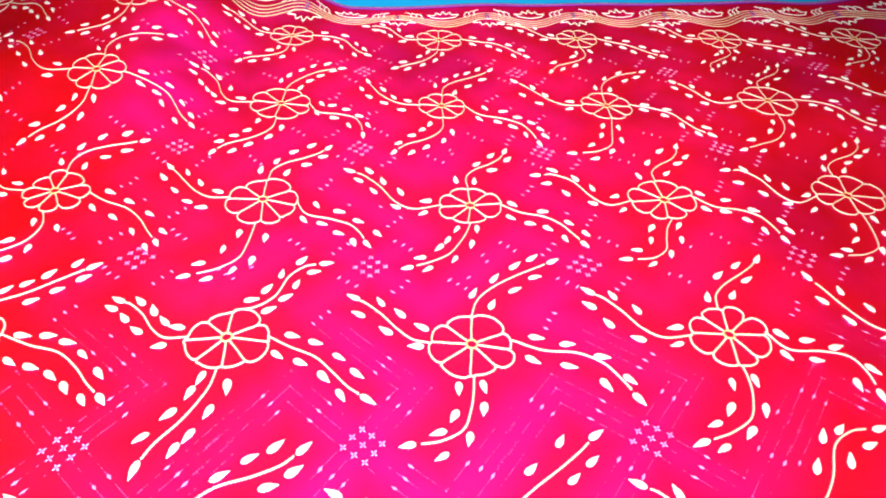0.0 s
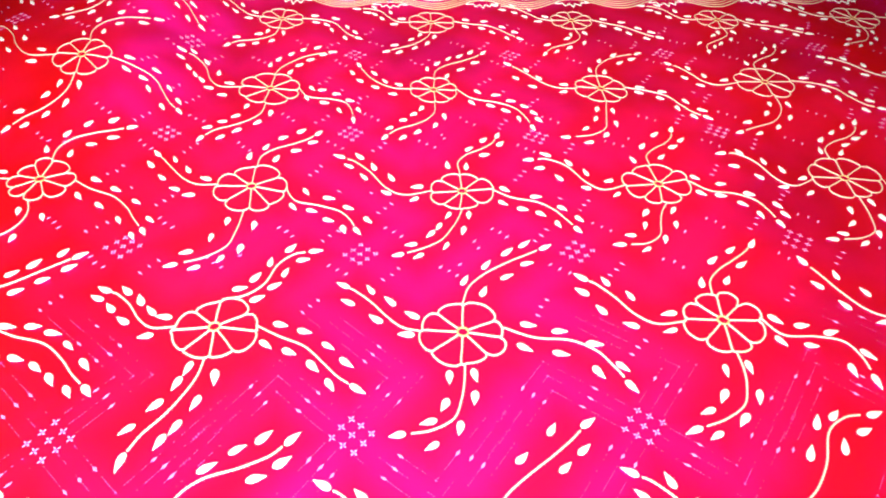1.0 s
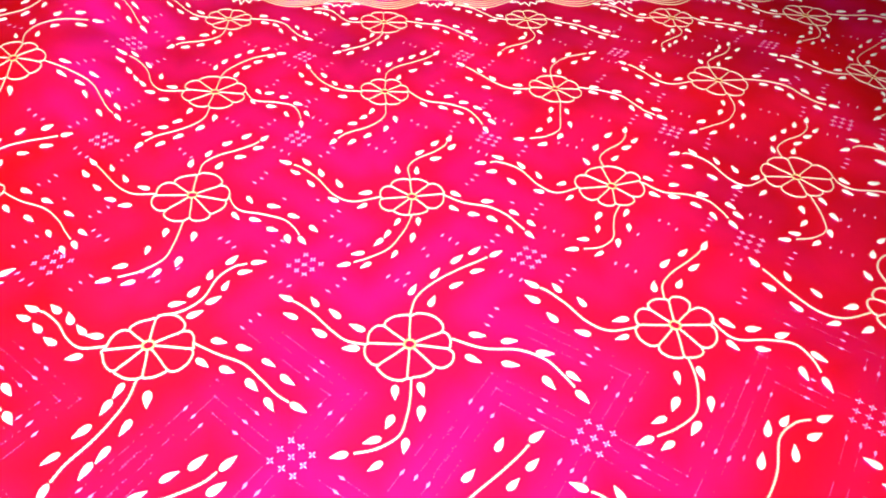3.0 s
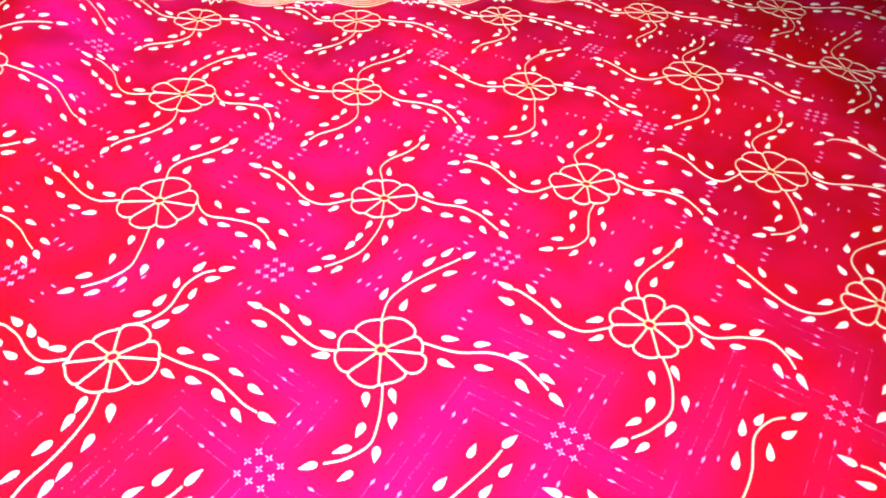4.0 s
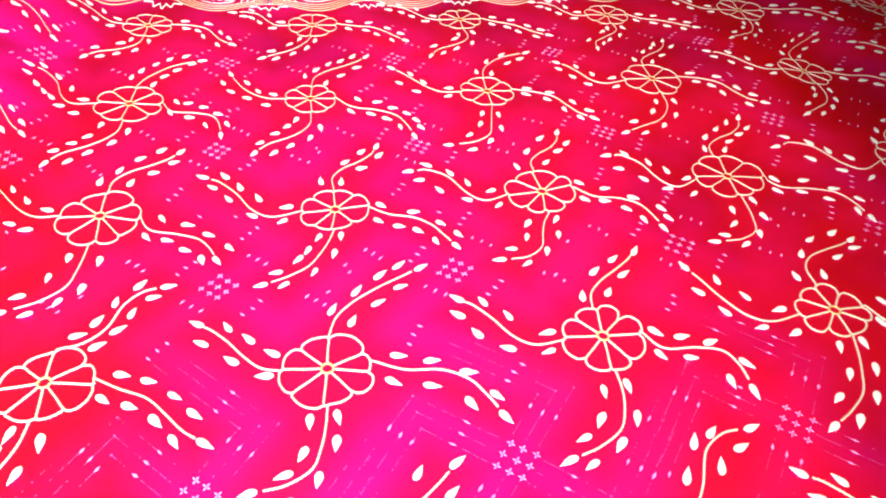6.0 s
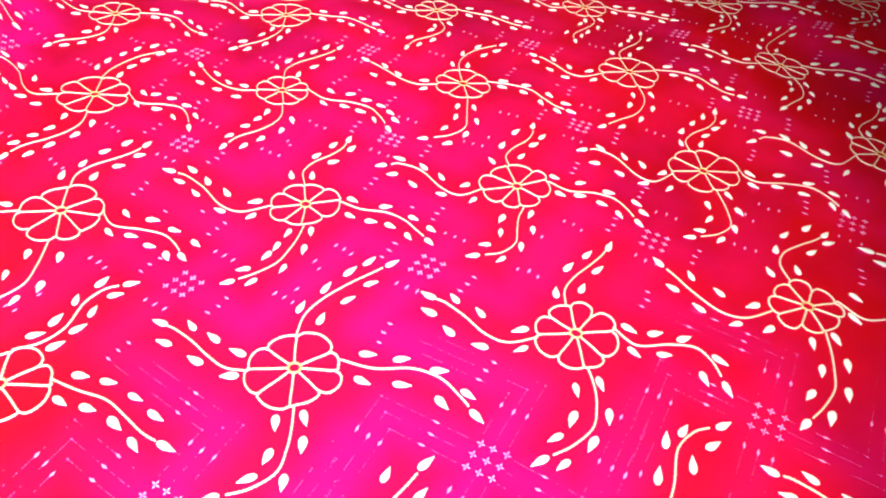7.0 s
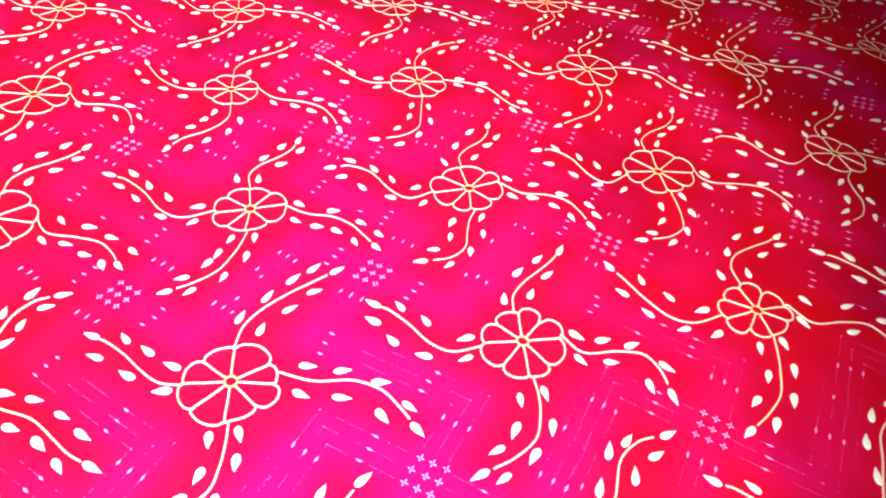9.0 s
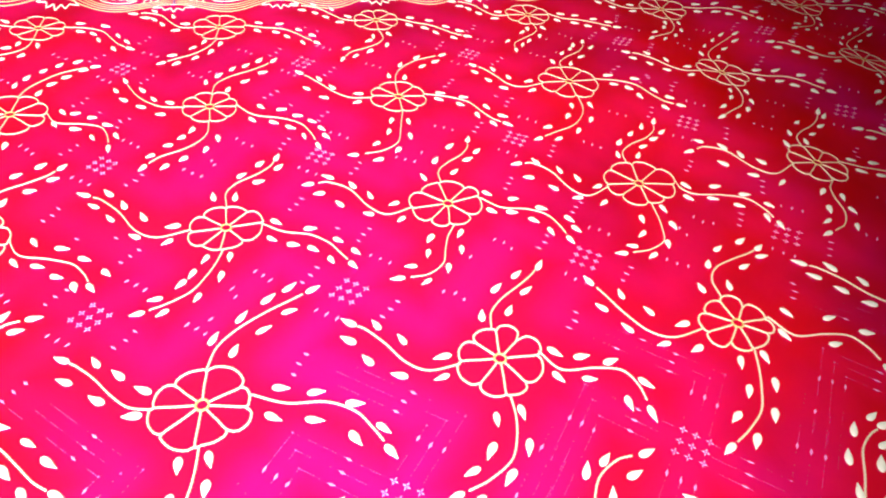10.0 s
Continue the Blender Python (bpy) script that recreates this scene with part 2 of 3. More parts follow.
# each hand-stitched motif: its size, and for each vine how it swings (degrees), stretches, bows and snakes (mm)
USUAL = (0.98, (3, 0.93, 1, 0), (-2, 0.94, 0, -1), (-3, 1.02, -3, 0), (-2, 0.97, 3, 1))
ROW_THIRD = {
    -1: (0.94, (9, 0.99, 11, 0), (1, 0.96, 3, 3), (0, 1.11, -9, 2), (-3, 1.24, 3, 2)),
    3: (1.05, (11, 0.86, -6, 3), (-4, 0.97, 0, 5), (-9, 1.2, -2, 1), (-5, 0.93, 9, 2)),
}
ROW_FAR = {
    0: (0.88, (4, 0.9, 0, 0), (4, 0.87, 2, 4), (-9, 0.98, -7, 3), (9, 0.75, -2, 0)),
    1: (0.97, (4, 0.9, 0, 0), (7, 0.99, 0, 0), (-8, 0.96, -6, 0), (7, 0.83, -8, 3)),
    2: (0.88, (4, 0.9, 0, 0), (5, 0.91, -5, 1), (1, 1.03, -4, 5), (-1, 0.96, -8, 0)),
    3: (0.90, (4, 0.9, 0, 0), (2, 0.94, -7, -1), (8, 0.96, -12, 5), (-3, 0.82, -3, 2)),
}
TRAITS = {2: ROW_THIRD, 3: ROW_FAR}
# motifs that lie in full view: each vine's swing, stretch, bow and snake, then its leaves on the left and on the right
STITCHED = {}
STITCHED[1, 0] = (1.02,
    (-1, 0.99, 2, 0, ((25, 5.8), (50, 6.4), (74, 9.3), (94, 10.4)), ((21, 10.2), (56, 11.4), (82, 7.8))),
    (2, 0.97, 3, -3, ((15, 8.1), (42, 6.3), (66, 3.6), (91, 4)), ((19, 9.3), (42, 10.5), (86, 9.8))),
    (-4, 0.96, 2, -3, ((11, 5.4), (33, 6.5), (62, 5.8), (86, 9.2)), ((16, 8.6), (48, 8.3), (80, 5.6))),
    (0, 0.86, -1, -1, ((15, 3.9), (47, 6.8), (86, 10.4)), ((14, 11.8), (56, 10.5), (81, 7.2))))
STITCHED[1, 1] = (0.92,
    (7, 0.88, -1, 3, ((15, 8.1), (52, 4.9), (85, 7.4)), ((15, 6.6), (62, 6.8), (92, 5.9))),
    (-3, 0.97, -1, -2, ((10, 6.5), (46, 5.5), (74, 6), (95, 8.3)), ((20, 8.9), (38, 10.8), (64, 10.2), (90, 8))),
    (-2, 1.02, -4, -2, ((8, 6.4), (34, 8.5), (61, 6.8), (89, 5.7)), ((15, 7.7), (39, 9.3), (57, 10.2), (90, 7))),
    (4, 1.07, 7, 3, ((18, 5.7), (39, 4.1), (67, 7.3), (90, 7.3)), ((10, 7.7), (55, 10.3), (75, 6.2), (93, 7.8))))
STITCHED[0, 2] = (1.07,
    (-2, 0.95, 3, -2, ((19, 11.6), (36, 12.5), (55, 12), (73, 12.9), (90, 12.5)), ((16, 11.8), (43, 9.3), (68, 8.3), (94, 3.2))),
    (-6, 0.89, 1, -8, ((6, 10.7), (39, 13.7), (55, 10), (71, 5.1), (89, 6.1)), ((23, 2.6), (44, 6.8), (84, 11.3))),
    (-1, 1.14, -9, 3, ((19, 7.2), (40, 7.1), (64, 8), (90, 10.7)), ((11, 15.2), (51, 11.6), (71, 9), (88, 6.7))),
    (-4, 0.99, 1, 4, ((17, 14), (28, 7.7), (42, 7.8), (51, 11.3), (67, 15.5), (102, 11.6)), ((12, 6.6), (55, 9.6), (77, 4.4), (96, 5.9))))
STITCHED[0, 0] = (0.97,
    (-1, 0.96, -8, -9, ((16, 7.4), (45, 8.6), (68, 5.9), (89, 7.1)), ((25, 6.9), (42, 6.6), (60, 8.4), (96, 7.3))),
    (5, 0.98, -5, 1, ((19, 8.2), (42, 9.3), (62, 10.4), (84, 10.1)), ((20, 8.5), (40, 7.5), (68, 5.8), (89, 6.7))),
    (13, 1, -11, 1, ((17, 9.9), (40, 8.9), (63, 10.3), (78, 10.4)), ((12, 7.4), (32, 8.1), (59, 8.6), (86, 8.5))),
    (3, 0.77, 1, 1, ((23, 6.2), (50, 8), (79, 9.3), (107, 7.4)), ((11, 8.4), (45, 8.7), (67, 6.3), (87, 5.5))))
STITCHED[2, 0] = (0.97,
    (3, 0.88, -1, 1, ((15, 5), (49, 8.4), (79, 7.6)), ((33, 9.3), (68, 6.4))),
    (-6, 0.88, 2, -9, ((7, 7.6), (42, 8.6), (62, 4.7), (87, 4.9)), ((22, 5.4), (41, 6.9), (98, 11))),
    (1, 1.01, 2, -2, ((19, 3.6), (46, 7.1), (69, 4.8), (96, 6.5)), ((24, 10.1), (63, 11.3), (90, 8.3))),
    (-2, 0.92, 5, 1, ((16, 5.6), (40, 9), (64, 14.3), (98, 10.7)), ((9, 8), (64, 8.6), (88, 6))))
STITCHED[0, 1] = (1.0,
    (4, 0.9, 0, 2, ((17, 8.3), (37, 6.3), (62, 11.5), (95, 12.3)), ((31, 11), (64, 8.8), (90, 5.7))),
    (-3, 0.92, -6, -6, ((16, 12.2), (54, 10.5), (74, 6.8), (96, 10.6)), ((28, 6.8), (45, 6.9), (71, 12.6), (99, 8.6))),
    (8, 1.14, 0, -4, ((27, 10.7), (57, 9.3), (73, 7.2), (92, 7.5)), ((24, 9), (51, 14.1), (95, 9.6))),
    (1, 0.85, 6, -1, ((24, 13.1), (38, 12.2), (62, 11.8), (94, 11.3)), ((15, 7.2), (57, 8.5), (85, 7.2))))
STITCHED[2, 1] = (1.03,
    (9, 0.82, -4, 3, ((10, 11.1), (37, 8.2), (79, 12.7)), ((33, 10), (68, 7.3), (88, 8.4))),
    (-7, 0.92, 2, -5, ((1, 7.2), (36, 10.4), (62, 4.4), (84, 10.9), (97, 9.7)), ((17, 6.8), (33, 4.2), (58, 10.3), (91, 9.2))),
    (-8, 0.97, -1, -6, ((7, 6.5), (35, 10.6), (61, 5), (85, 6)), ((24, 11.4), (45, 11.3), (96, 9.7))),
    (7, 1.06, 0, 6, ((16, 7.1), (37, 5.5), (58, 15.2), (101, 11.9)), ((12, 9.1), (54, 7.9), (72, 4.8), (92, 5.8))))
STITCHED[1, 2] = (0.87,
    (3, 0.97, 0, 2, ((20, 9.1), (35, 7.8), (54, 10.5), (71, 9.6), (95, 9.5)), ((8, 12.2), (53, 13.8), (81, 9))),
    (-9, 1.02, 2, -6, ((19, 13.2), (46, 12.2), (61, 8.4), (72, 8.5), (85, 10.4), (96, 9.6)), ((24, 6.6), (42, 6.8), (64, 9.1), (90, 6.5))),
    (-6, 1.14, -7, 3, ((25, 9.5), (43, 9.8), (65, 9.4), (92, 10.4)), ((20, 11.6), (46, 12.4), (70, 9.3), (90, 5.5))),
    (-7, 0.93, 8, -3, ((20, 10.5), (45, 8.1), (70, 11.3), (92, 11.6)), ((17, 6.7), (45, 5.9), (75, 7.4))))
STITCHED[3, 0] = (0.91,
    (-5, 0.88, 6, 2, ((13, 9.6), (42, 5.3), (67, 12), (99, 11.2)), ((15, 10.1), (71, 8.4), (99, 6.3))),
    (-3, 0.86, 0, -9, ((4, 13.8), (62, 12.6), (79, 10.3)), ((17, 3.6), (54, 7.4))),
    (-3, 1.09, -6, -2, ((4, 5), (30, 7.9), (58, 7), (86, 6)), ((14, 9.7), (43, 6.8), (80, 8.8))),
    (-6, 1.02, 15, 0, ((17, 10.8), (35, 5.7), (58, 7.8), (81, 8.8)), ((13, 7.4), (58, 14.4), (84, 9.5))))
STITCHED[3, 1] = (1.02,
    (3, 0.94, -4, 4, ((16, 3.8), (35, 7.3), (58, 10.2), (88, 10.2)), ((28, 12), (52, 7), (73, 4.9), (91, 7))),
    (-8, 1.05, -1, -9, ((14, 6), (48, 9.9), (69, 3.9), (87, 7.1)), ((23, 6.4), (40, 4.2), (63, 10.3), (98, 4))),
    (-6, 0.99, 5, -4, ((8, 6.9), (33, 8.2), (60, 3.6), (83, 5.5)), ((25, 12.2), (67, 14.6), (96, 6.1))),
    (6, 0.98, 5, 7, ((20, 10.6), (35, 5.1), (53, 10.7), (101, 17)), ((9, 5), (54, 14.1), (69, 7.1), (90, 3))))
STITCHED[2, 2] = (0.95,
    (-1, 0.92, 6, -1, ((15, 5.9), (44, 3.8), (73, 4)), ((15, 8.4), (64, 11.3), (92, 9))),
    (-7, 0.97, 1, 4, ((15, 4.2), (41, 4.5), (68, 8), (96, 8.3)), ((16, 5.4), (43, 7), (75, 6.1), (93, 5.2))),
    (-7, 1.16, 1, -5, ((18, 5.5), (44, 8), (68, 5.4), (89, 9)), ((20, 7.9), (42, 9.1), (79, 9.8))),
    (-5, 1.02, 4, -1, ((16, 5.9), (46, 11.2), (74, 13.4)), ((14, 6.8), (56, 3.8), (80, 4.4))))
STITCHED[-1, 1] = (0.91,
    (-1, 0.92, 8, 2, ((20, 7.9), (43, 8), (64, 11.6), (91, 11.3)), ((14, 11.9), (61, 12.8), (86, 9))),
    (-1, 1.08, -2, -1, ((19, 9.4), (45, 6.9), (68, 8), (97, 8.7)), ((24, 10.2), (48, 12.6), (83, 9.1), (108, 8))),
    (15, 0.95, 3, 1, ((33, 10.9), (60, 7.9), (79, 10.6)), ((21, 6.6), (70, 8.7))),
    (-3, 0.97, 0, 0, None, None))
STITCHED[-1, 0] = (0.97,
    (-8, 0.91, -9, -2, ((24, 8.1), (45, 8.3), (68, 8.9), (96, 8.7)), ((43, 8.5), (67, 8.3), (93, 6.9))),
    (7, 1.04, -2, 0, ((14, 4.1), (33, 9.3), (48, 8), (64, 7.2), (86, 7.9)), ((23, 13.2), (38, 13.1), (64, 12.1), (82, 10), (98, 7.2))),
    (-3, 1, 0, 0, None, None),
    (-3, 0.97, 0, 0, None, None))
STITCHED[0, -1] = (0.97,
    (-3, 0.97, 2, 4, ((48, 4.9), (68, 10.1), (91, 10.7)), ((77, 7.8), (93, 6.4))),
    (4, 0.93, 0, 0, None, None),
    (-3, 1, 0, 0, None, None),
    (-3, 0.97, 0, 0, None, None))
STITCHED[1, -1] = (0.97,
    (-1, 1.04, -5, 0, ((49, 8.4), (84, 11.1)), ((68, 8.9), (88, 7.8))),
    (4, 0.93, 0, 0, None, None),
    (-3, 1, 0, 0, None, None),
    (-3, 0.97, 0, 0, None, None))
STITCHED[2, -1] = (0.97,
    (-4, 1.05, 0, -8, ((42, 7.8), (68, 6.7), (81, 3.7)), ((58, 9), (95, 10.1))),
    (4, 0.93, 0, 0, None, None),
    (-3, 1, 0, 0, None, None),
    (-3, 0.97, 0, 0, None, None))
STITCHED[4, 1] = (0.94,
    (0, 0.99, -4, 2, ((-4, 12), (24, 6.3), (58, 9.5)), ((15, 7.1), (50, 7.5), (78, 5.8), (102, 5))),
    (4, 0.93, 0, 0, None, None),
    (-1, 1.04, -8, -7, ((34, 6.6), (56, 6), (79, 7.7)), ((28, 6.6), (56, 10.4), (95, 8.7))),
    (11, 1.06, -1, 8, ((24, 10.7), (39, 8.4), (62, 15.2)), ((41, 10.6), (61, 4.7), (76, 3.5), (92, 7))))
STITCHED[3, -1] = (0.93,
    (1, 0.84, 0, -4, ((21, 2.5), (53, 7.4), (80, 7.4), (107, 6.5)), None),
    (4, 0.93, 0, 0, None, None),
    (-3, 1, 0, 0, None, None),
    (-3, 0.97, 0, 0, None, None))

# flowers drawn unevenly: for each petal the heading and reach of the notch where it begins, and its own reach (degrees, mm)
PETALS = {}
PETALS[0, 0] = ((-5, 25.5, 25.5), (32, 19.5, 25), (93, 20, 19.6), (142, 17.2, 22.4), (189, 24.2, 24.2), (233, 22, 23.1), (277, 21.2, 23.1), (312, 22.7, 28.1))
PETALS[1, 0] = ((-10, 21.8, 23.6), (25, 20.3, 25.4), (90, 21.3, 23.2), (139, 20.1, 25.3), (180, 24.3, 27.6), (220, 24.2, 27.3), (265, 23.9, 23.5), (309, 20.7, 26.9))
PETALS[2, 0] = ((0, 21.7, 26.7), (43, 16.8, 25.6), (84, 20.3, 22.6), (132, 17.1, 23.4), (178, 21.6, 26), (227, 20.6, 26), (266, 23.7, 25.1), (302, 20, 24.8))
PETALS[3, 0] = ((5, 18.4, 21.3), (52, 15.4, 22.8), (99, 17.8, 20.9), (149, 18.8, 24), (192, 21.8, 25.8), (230, 16.8, 21.1), (270, 18.7, 19.1), (328, 17.1, 21.9))
PETALS[0, 1] = ((-9, 23.6, 25.7), (36, 21, 27.1), (93, 22.6, 22.5), (142, 18.5, 25.2), (187, 23.9, 28), (233, 22.8, 29.7), (278, 24.5, 29.6), (310, 24.6, 26.5))
PETALS[1, 1] = ((8, 23.6, 24.5), (48, 19.3, 21.4), (92, 18.9, 21.5), (143, 18.1, 23.3), (189, 21.3, 25.3), (231, 20.6, 22), (265, 20.9, 20.7), (311, 17.3, 23.3))
PETALS[2, 1] = ((14, 23.2, 26.7), (45, 20.8, 24.9), (95, 22.7, 23.6), (142, 20.7, 27.7), (187, 24.8, 27.1), (228, 20.4, 25), (264, 20.4, 23.6), (314, 17.6, 24.4))
PETALS[3, 1] = ((-7, 25.2, 30.6), (38, 24.7, 27.6), (82, 22.7, 25.9), (133, 22.6, 26.5), (178, 24.4, 26.5), (214, 20.4, 26.9), (266, 21.4, 24.2), (305, 21.2, 26.5))
PETALS[-1, 1] = ((-19, 21.6, 25.6), (27, 17.2, 22.8), (87, 22, 26), (123, 18.2, 20.9), (170, 16, 22.2), (217, 17.7, 23.1), (259, 17.2, 24.9), (300, 18.2, 27.3))


def vine_line(base, trait, size, step):
    """A vine's path and the place of the leaf at its end, swung, stretched, bowed and snaked by its trait."""
    degrees, grow, bow, snake = trait
    b = np.array(base, float)
    last = b[-1] - b[-2]
    b = np.vstack([b, b[-1] + 6 * last / np.linalg.norm(last)])
    swing = radians(degrees)
    rot = np.array([[math.cos(swing), -math.sin(swing)], [math.sin(swing), math.cos(swing)]])
    b = b[0] * size + grow * (b - b[0]) @ rot.T
    along = np.concatenate([[0], np.cumsum(np.linalg.norm(np.diff(b, axis=0), axis=1))])
    along /= along[-1]
    chord = b[-1] - b[0]
    across = np.array([-chord[1], chord[0]]) / np.linalg.norm(chord)
    b = b + across * (bow * np.sin(np.pi * along) + snake * np.sin(2 * np.pi * along))[:, None]
    return spline(b[:-1], step), b[-1]


def from_rim(path, ring):
    """The vine's path, made to begin on the flower's rim."""
    head = math.degrees(math.atan2(path[0, 1], path[0, 0]))
    rim = float(np.interp(head, [h for h, _, _ in ring], [n for _, n, _ in ring], period=360))
    bulge = [((h + g) / 2, r) for (h, _, r), g in zip(ring, (*(h for h, _, _ in ring[1:]), ring[0][0] + 360))]
    gap = min(abs((h - head + 180) % 360 - 180) for h, _, _ in ring)
    rim += (float(np.interp(head, [h for h, _ in bulge], [r for _, r in bulge], period=360)) - rim) * min(1.0, gap / 14)
    reach = np.linalg.norm(path, axis=1)
    return np.vstack([path[:1] * rim / reach[0], path[reach > rim + 0.3]])


def flower_motif(i, j):
    rng = random.Random(1000 + 17 * i + 131 * j)
    step = 0.55 if j <= 0 else 0.8 if j == 1 else 1.3
    rope = 0.24 if j <= 0 else 0.18 if j == 1 else 0.1
    lift = 0.9
    small = 0.92 if j <= 0 else 0.84 if j == 1 else 0.80

    def put(name, shape, mat, parent):
        mm, hh, faces = shape
        return part(name, local(i, j, mm, hh), faces, mat, parent)

    wide = 1.28 if j <= 0 else 1.02 if j == 1 else 0.92
    a = np.linspace(0, 2 * np.pi, 26)
    eye = np.stack([3.3 * np.cos(a), 3.3 * np.sin(a)], -1)
    motif = put("flower_motif", cord(eye, wide * 1.15, lift, rope), GILT, cloth)
    size, *traits = STITCHED.get((i, j)) or TRAITS.get(j, {}).get(i, USUAL)
    ring = PETALS.get((i, j)) or [(45 * k + rng.uniform(-5, 5), rng.uniform(20.5, 23.0) * size, rng.uniform(24.2, 26.4) * size) for k in range(8)]
    for (head, notch, reach), (head_next, notch_next, _) in zip(ring, (*ring[1:], (ring[0][0] + 360, *ring[0][1:]))):
        a0, a1 = radians(head), radians(head_next)
        line = [(3.8, 0.0), (12.0, 0.0), (notch, 0.0)]
        line += [(notch + 0.74 * (reach - notch), 0.18), (reach, 0.5), (notch_next + 0.74 * (reach - notch_next), 0.82), (notch_next, 1.0)]
        pts = [(r * math.cos(a0 + (a1 - a0) * f), r * math.sin(a0 + (a1 - a0) * f)) for r, f in line]
        put("petal", cord(spline(pts, step), wide, lift, rope), IVORY, motif)
    for (name, base), trait in zip(VINES.items(), traits):
        if name == "up" and j == 3:  # the border leaves no room
            continue
        path, tip = vine_line(base, trait[:4], size, step)
        put("vine", cord(from_rim(path, ring), wide * 0.95, lift, rope), IVORY, motif)
        s = np.concatenate([[0], np.cumsum(np.linalg.norm(np.diff(path, axis=0), axis=1))])
        d = np.gradient(path, axis=0)
        for side, usual, seen in zip((1, -1), LEAVES[name], trait[4:] or (None, None)):
            for share, out in seen or usual:
                way = s[-1] * share / 100
                k = min(int(np.searchsorted(s, way)), len(path) - 1)
                ang = math.atan2(d[k, 1], d[k, 0])
                fwd, left = np.array([math.cos(ang), math.sin(ang)]), np.array([-math.sin(ang), math.cos(ang)])
                at = path[k] + max(0.0, way - s[-1]) * fwd + side * (out + rng.uniform(-0.3, 0.3)) * left
                back = max(0, k - int(9 / step))
                lean = math.atan2(*(path[k] - path[back])[::-1]) if k > back + 1 else ang
                long = rng.uniform(10.4, 12.4) * small
                put("leaf", leaf_shape(at, lean + side * radians(rng.uniform(-2, 20)), long, rng.uniform(0.39, 0.47) * long, 1.25, rng.uniform(-0.14, 0.14)), WHITE, motif)
        ang = math.atan2(*(tip - path[-4])[::-1])
        put("leaf", leaf_shape(tip, ang + radians(rng.uniform(-10, 10)), rng.uniform(11.0, 12.8) * small, 5.0 * small, 1.2, rng.uniform(-0.1, 0.1)), WHITE, motif)
    return motif


for j in range(-1, 4):
    for i in range(-2, 7):
        flower_motif(i, j)


# ---- violet stars between the flowers, and the dashes round them ----
def chip(at, angle, length, width, height=0.25):
    """A flat stitch: a small raised lozenge."""
    ca, sa = math.cos(angle), math.sin(angle)
    pts = np.array([(-length / 2, 0), (0, width / 2), (length / 2, 0), (0, -width / 2), (-length / 4, 0), (length / 4, 0)])
    mm = np.array(at) + np.stack([pts[:, 0] * ca - pts[:, 1] * sa, pts[:, 0] * sa + pts[:, 1] * ca], -1)
    hh = np.array([-0.05, 0.0, -0.05, 0.0, height, height])
    return mm, hh, [(0, 4, 1), (1, 4, 5), (1, 5, 2), (2, 5, 3), (3, 5, 4), (3, 4, 0)]


def joined(shapes):
    mm, hh, faces, n = [], [], [], 0
    for a, b, f in shapes:
        mm.append(a)
        hh.append(b)
        faces += [tuple(n + k for k in g) for g in f]
        n += len(a)
    return np.vstack(mm), np.concatenate(hh), faces


# stars that sit off the middle between the flowers, mm
STAR_DRIFT = {(1, 1): (3.8, -2.3), (2, 1): (-3.7, -3.6), (1, 2): (-3.5, 6.4), (2, 2): (-2.1, 2.0), (0, 2): (2.7, -3.2)}


def star_place(i, j):
    dx, dy = STAR_DRIFT.get((i, j), (0.0, 0.0))
    return i - 0.5 + (0.06 if j <= 0 else 0.025 if j == 1 else 0.0) + dx / STEP_X, j - 0.5 - (0.03 if j >= 2 else 0.0) + dy / STEP_Y


def star_cluster(i, j):
    rng = random.Random(5000 + 13 * i + 101 * j)
    middle = None
    for a in (0, -1, 1):
        for b in (0, -1, 1):
            tight = 1.0 if j <= 1 else 0.9
            x, y = (1.2 if j <= 0 else 0.0) + tight * (5.9 * a + 4.5 * b), tight * (5.6 * b - 4.1 * a)
            x, y = x + rng.uniform(-0.4, 0.4), y + rng.uniform(-0.4, 0.4)
            shape = joined([chip((x + 1.25 * math.cos(q), y + 1.25 * math.sin(q)), q, 2.6, 1.15) for q in (radians(52 + 90 * k + rng.uniform(-8, 8)) for k in range(4))])
            mm, hh, faces = shape
            ob = part("star_cluster" if middle is None else "star", local(*star_place(i, j), mm, hh), faces, VIOLET, middle or cloth, smooth=False)
            middle = middle or ob


# the four arms of running stitch round a star: heading, first dash, corner and dash after the corner (degrees, mm)
ARMS = ((53, 32, 48, 23), (143, 31, 56, 16), (233, 21, 57, 11), (323, 30, 57, 29))


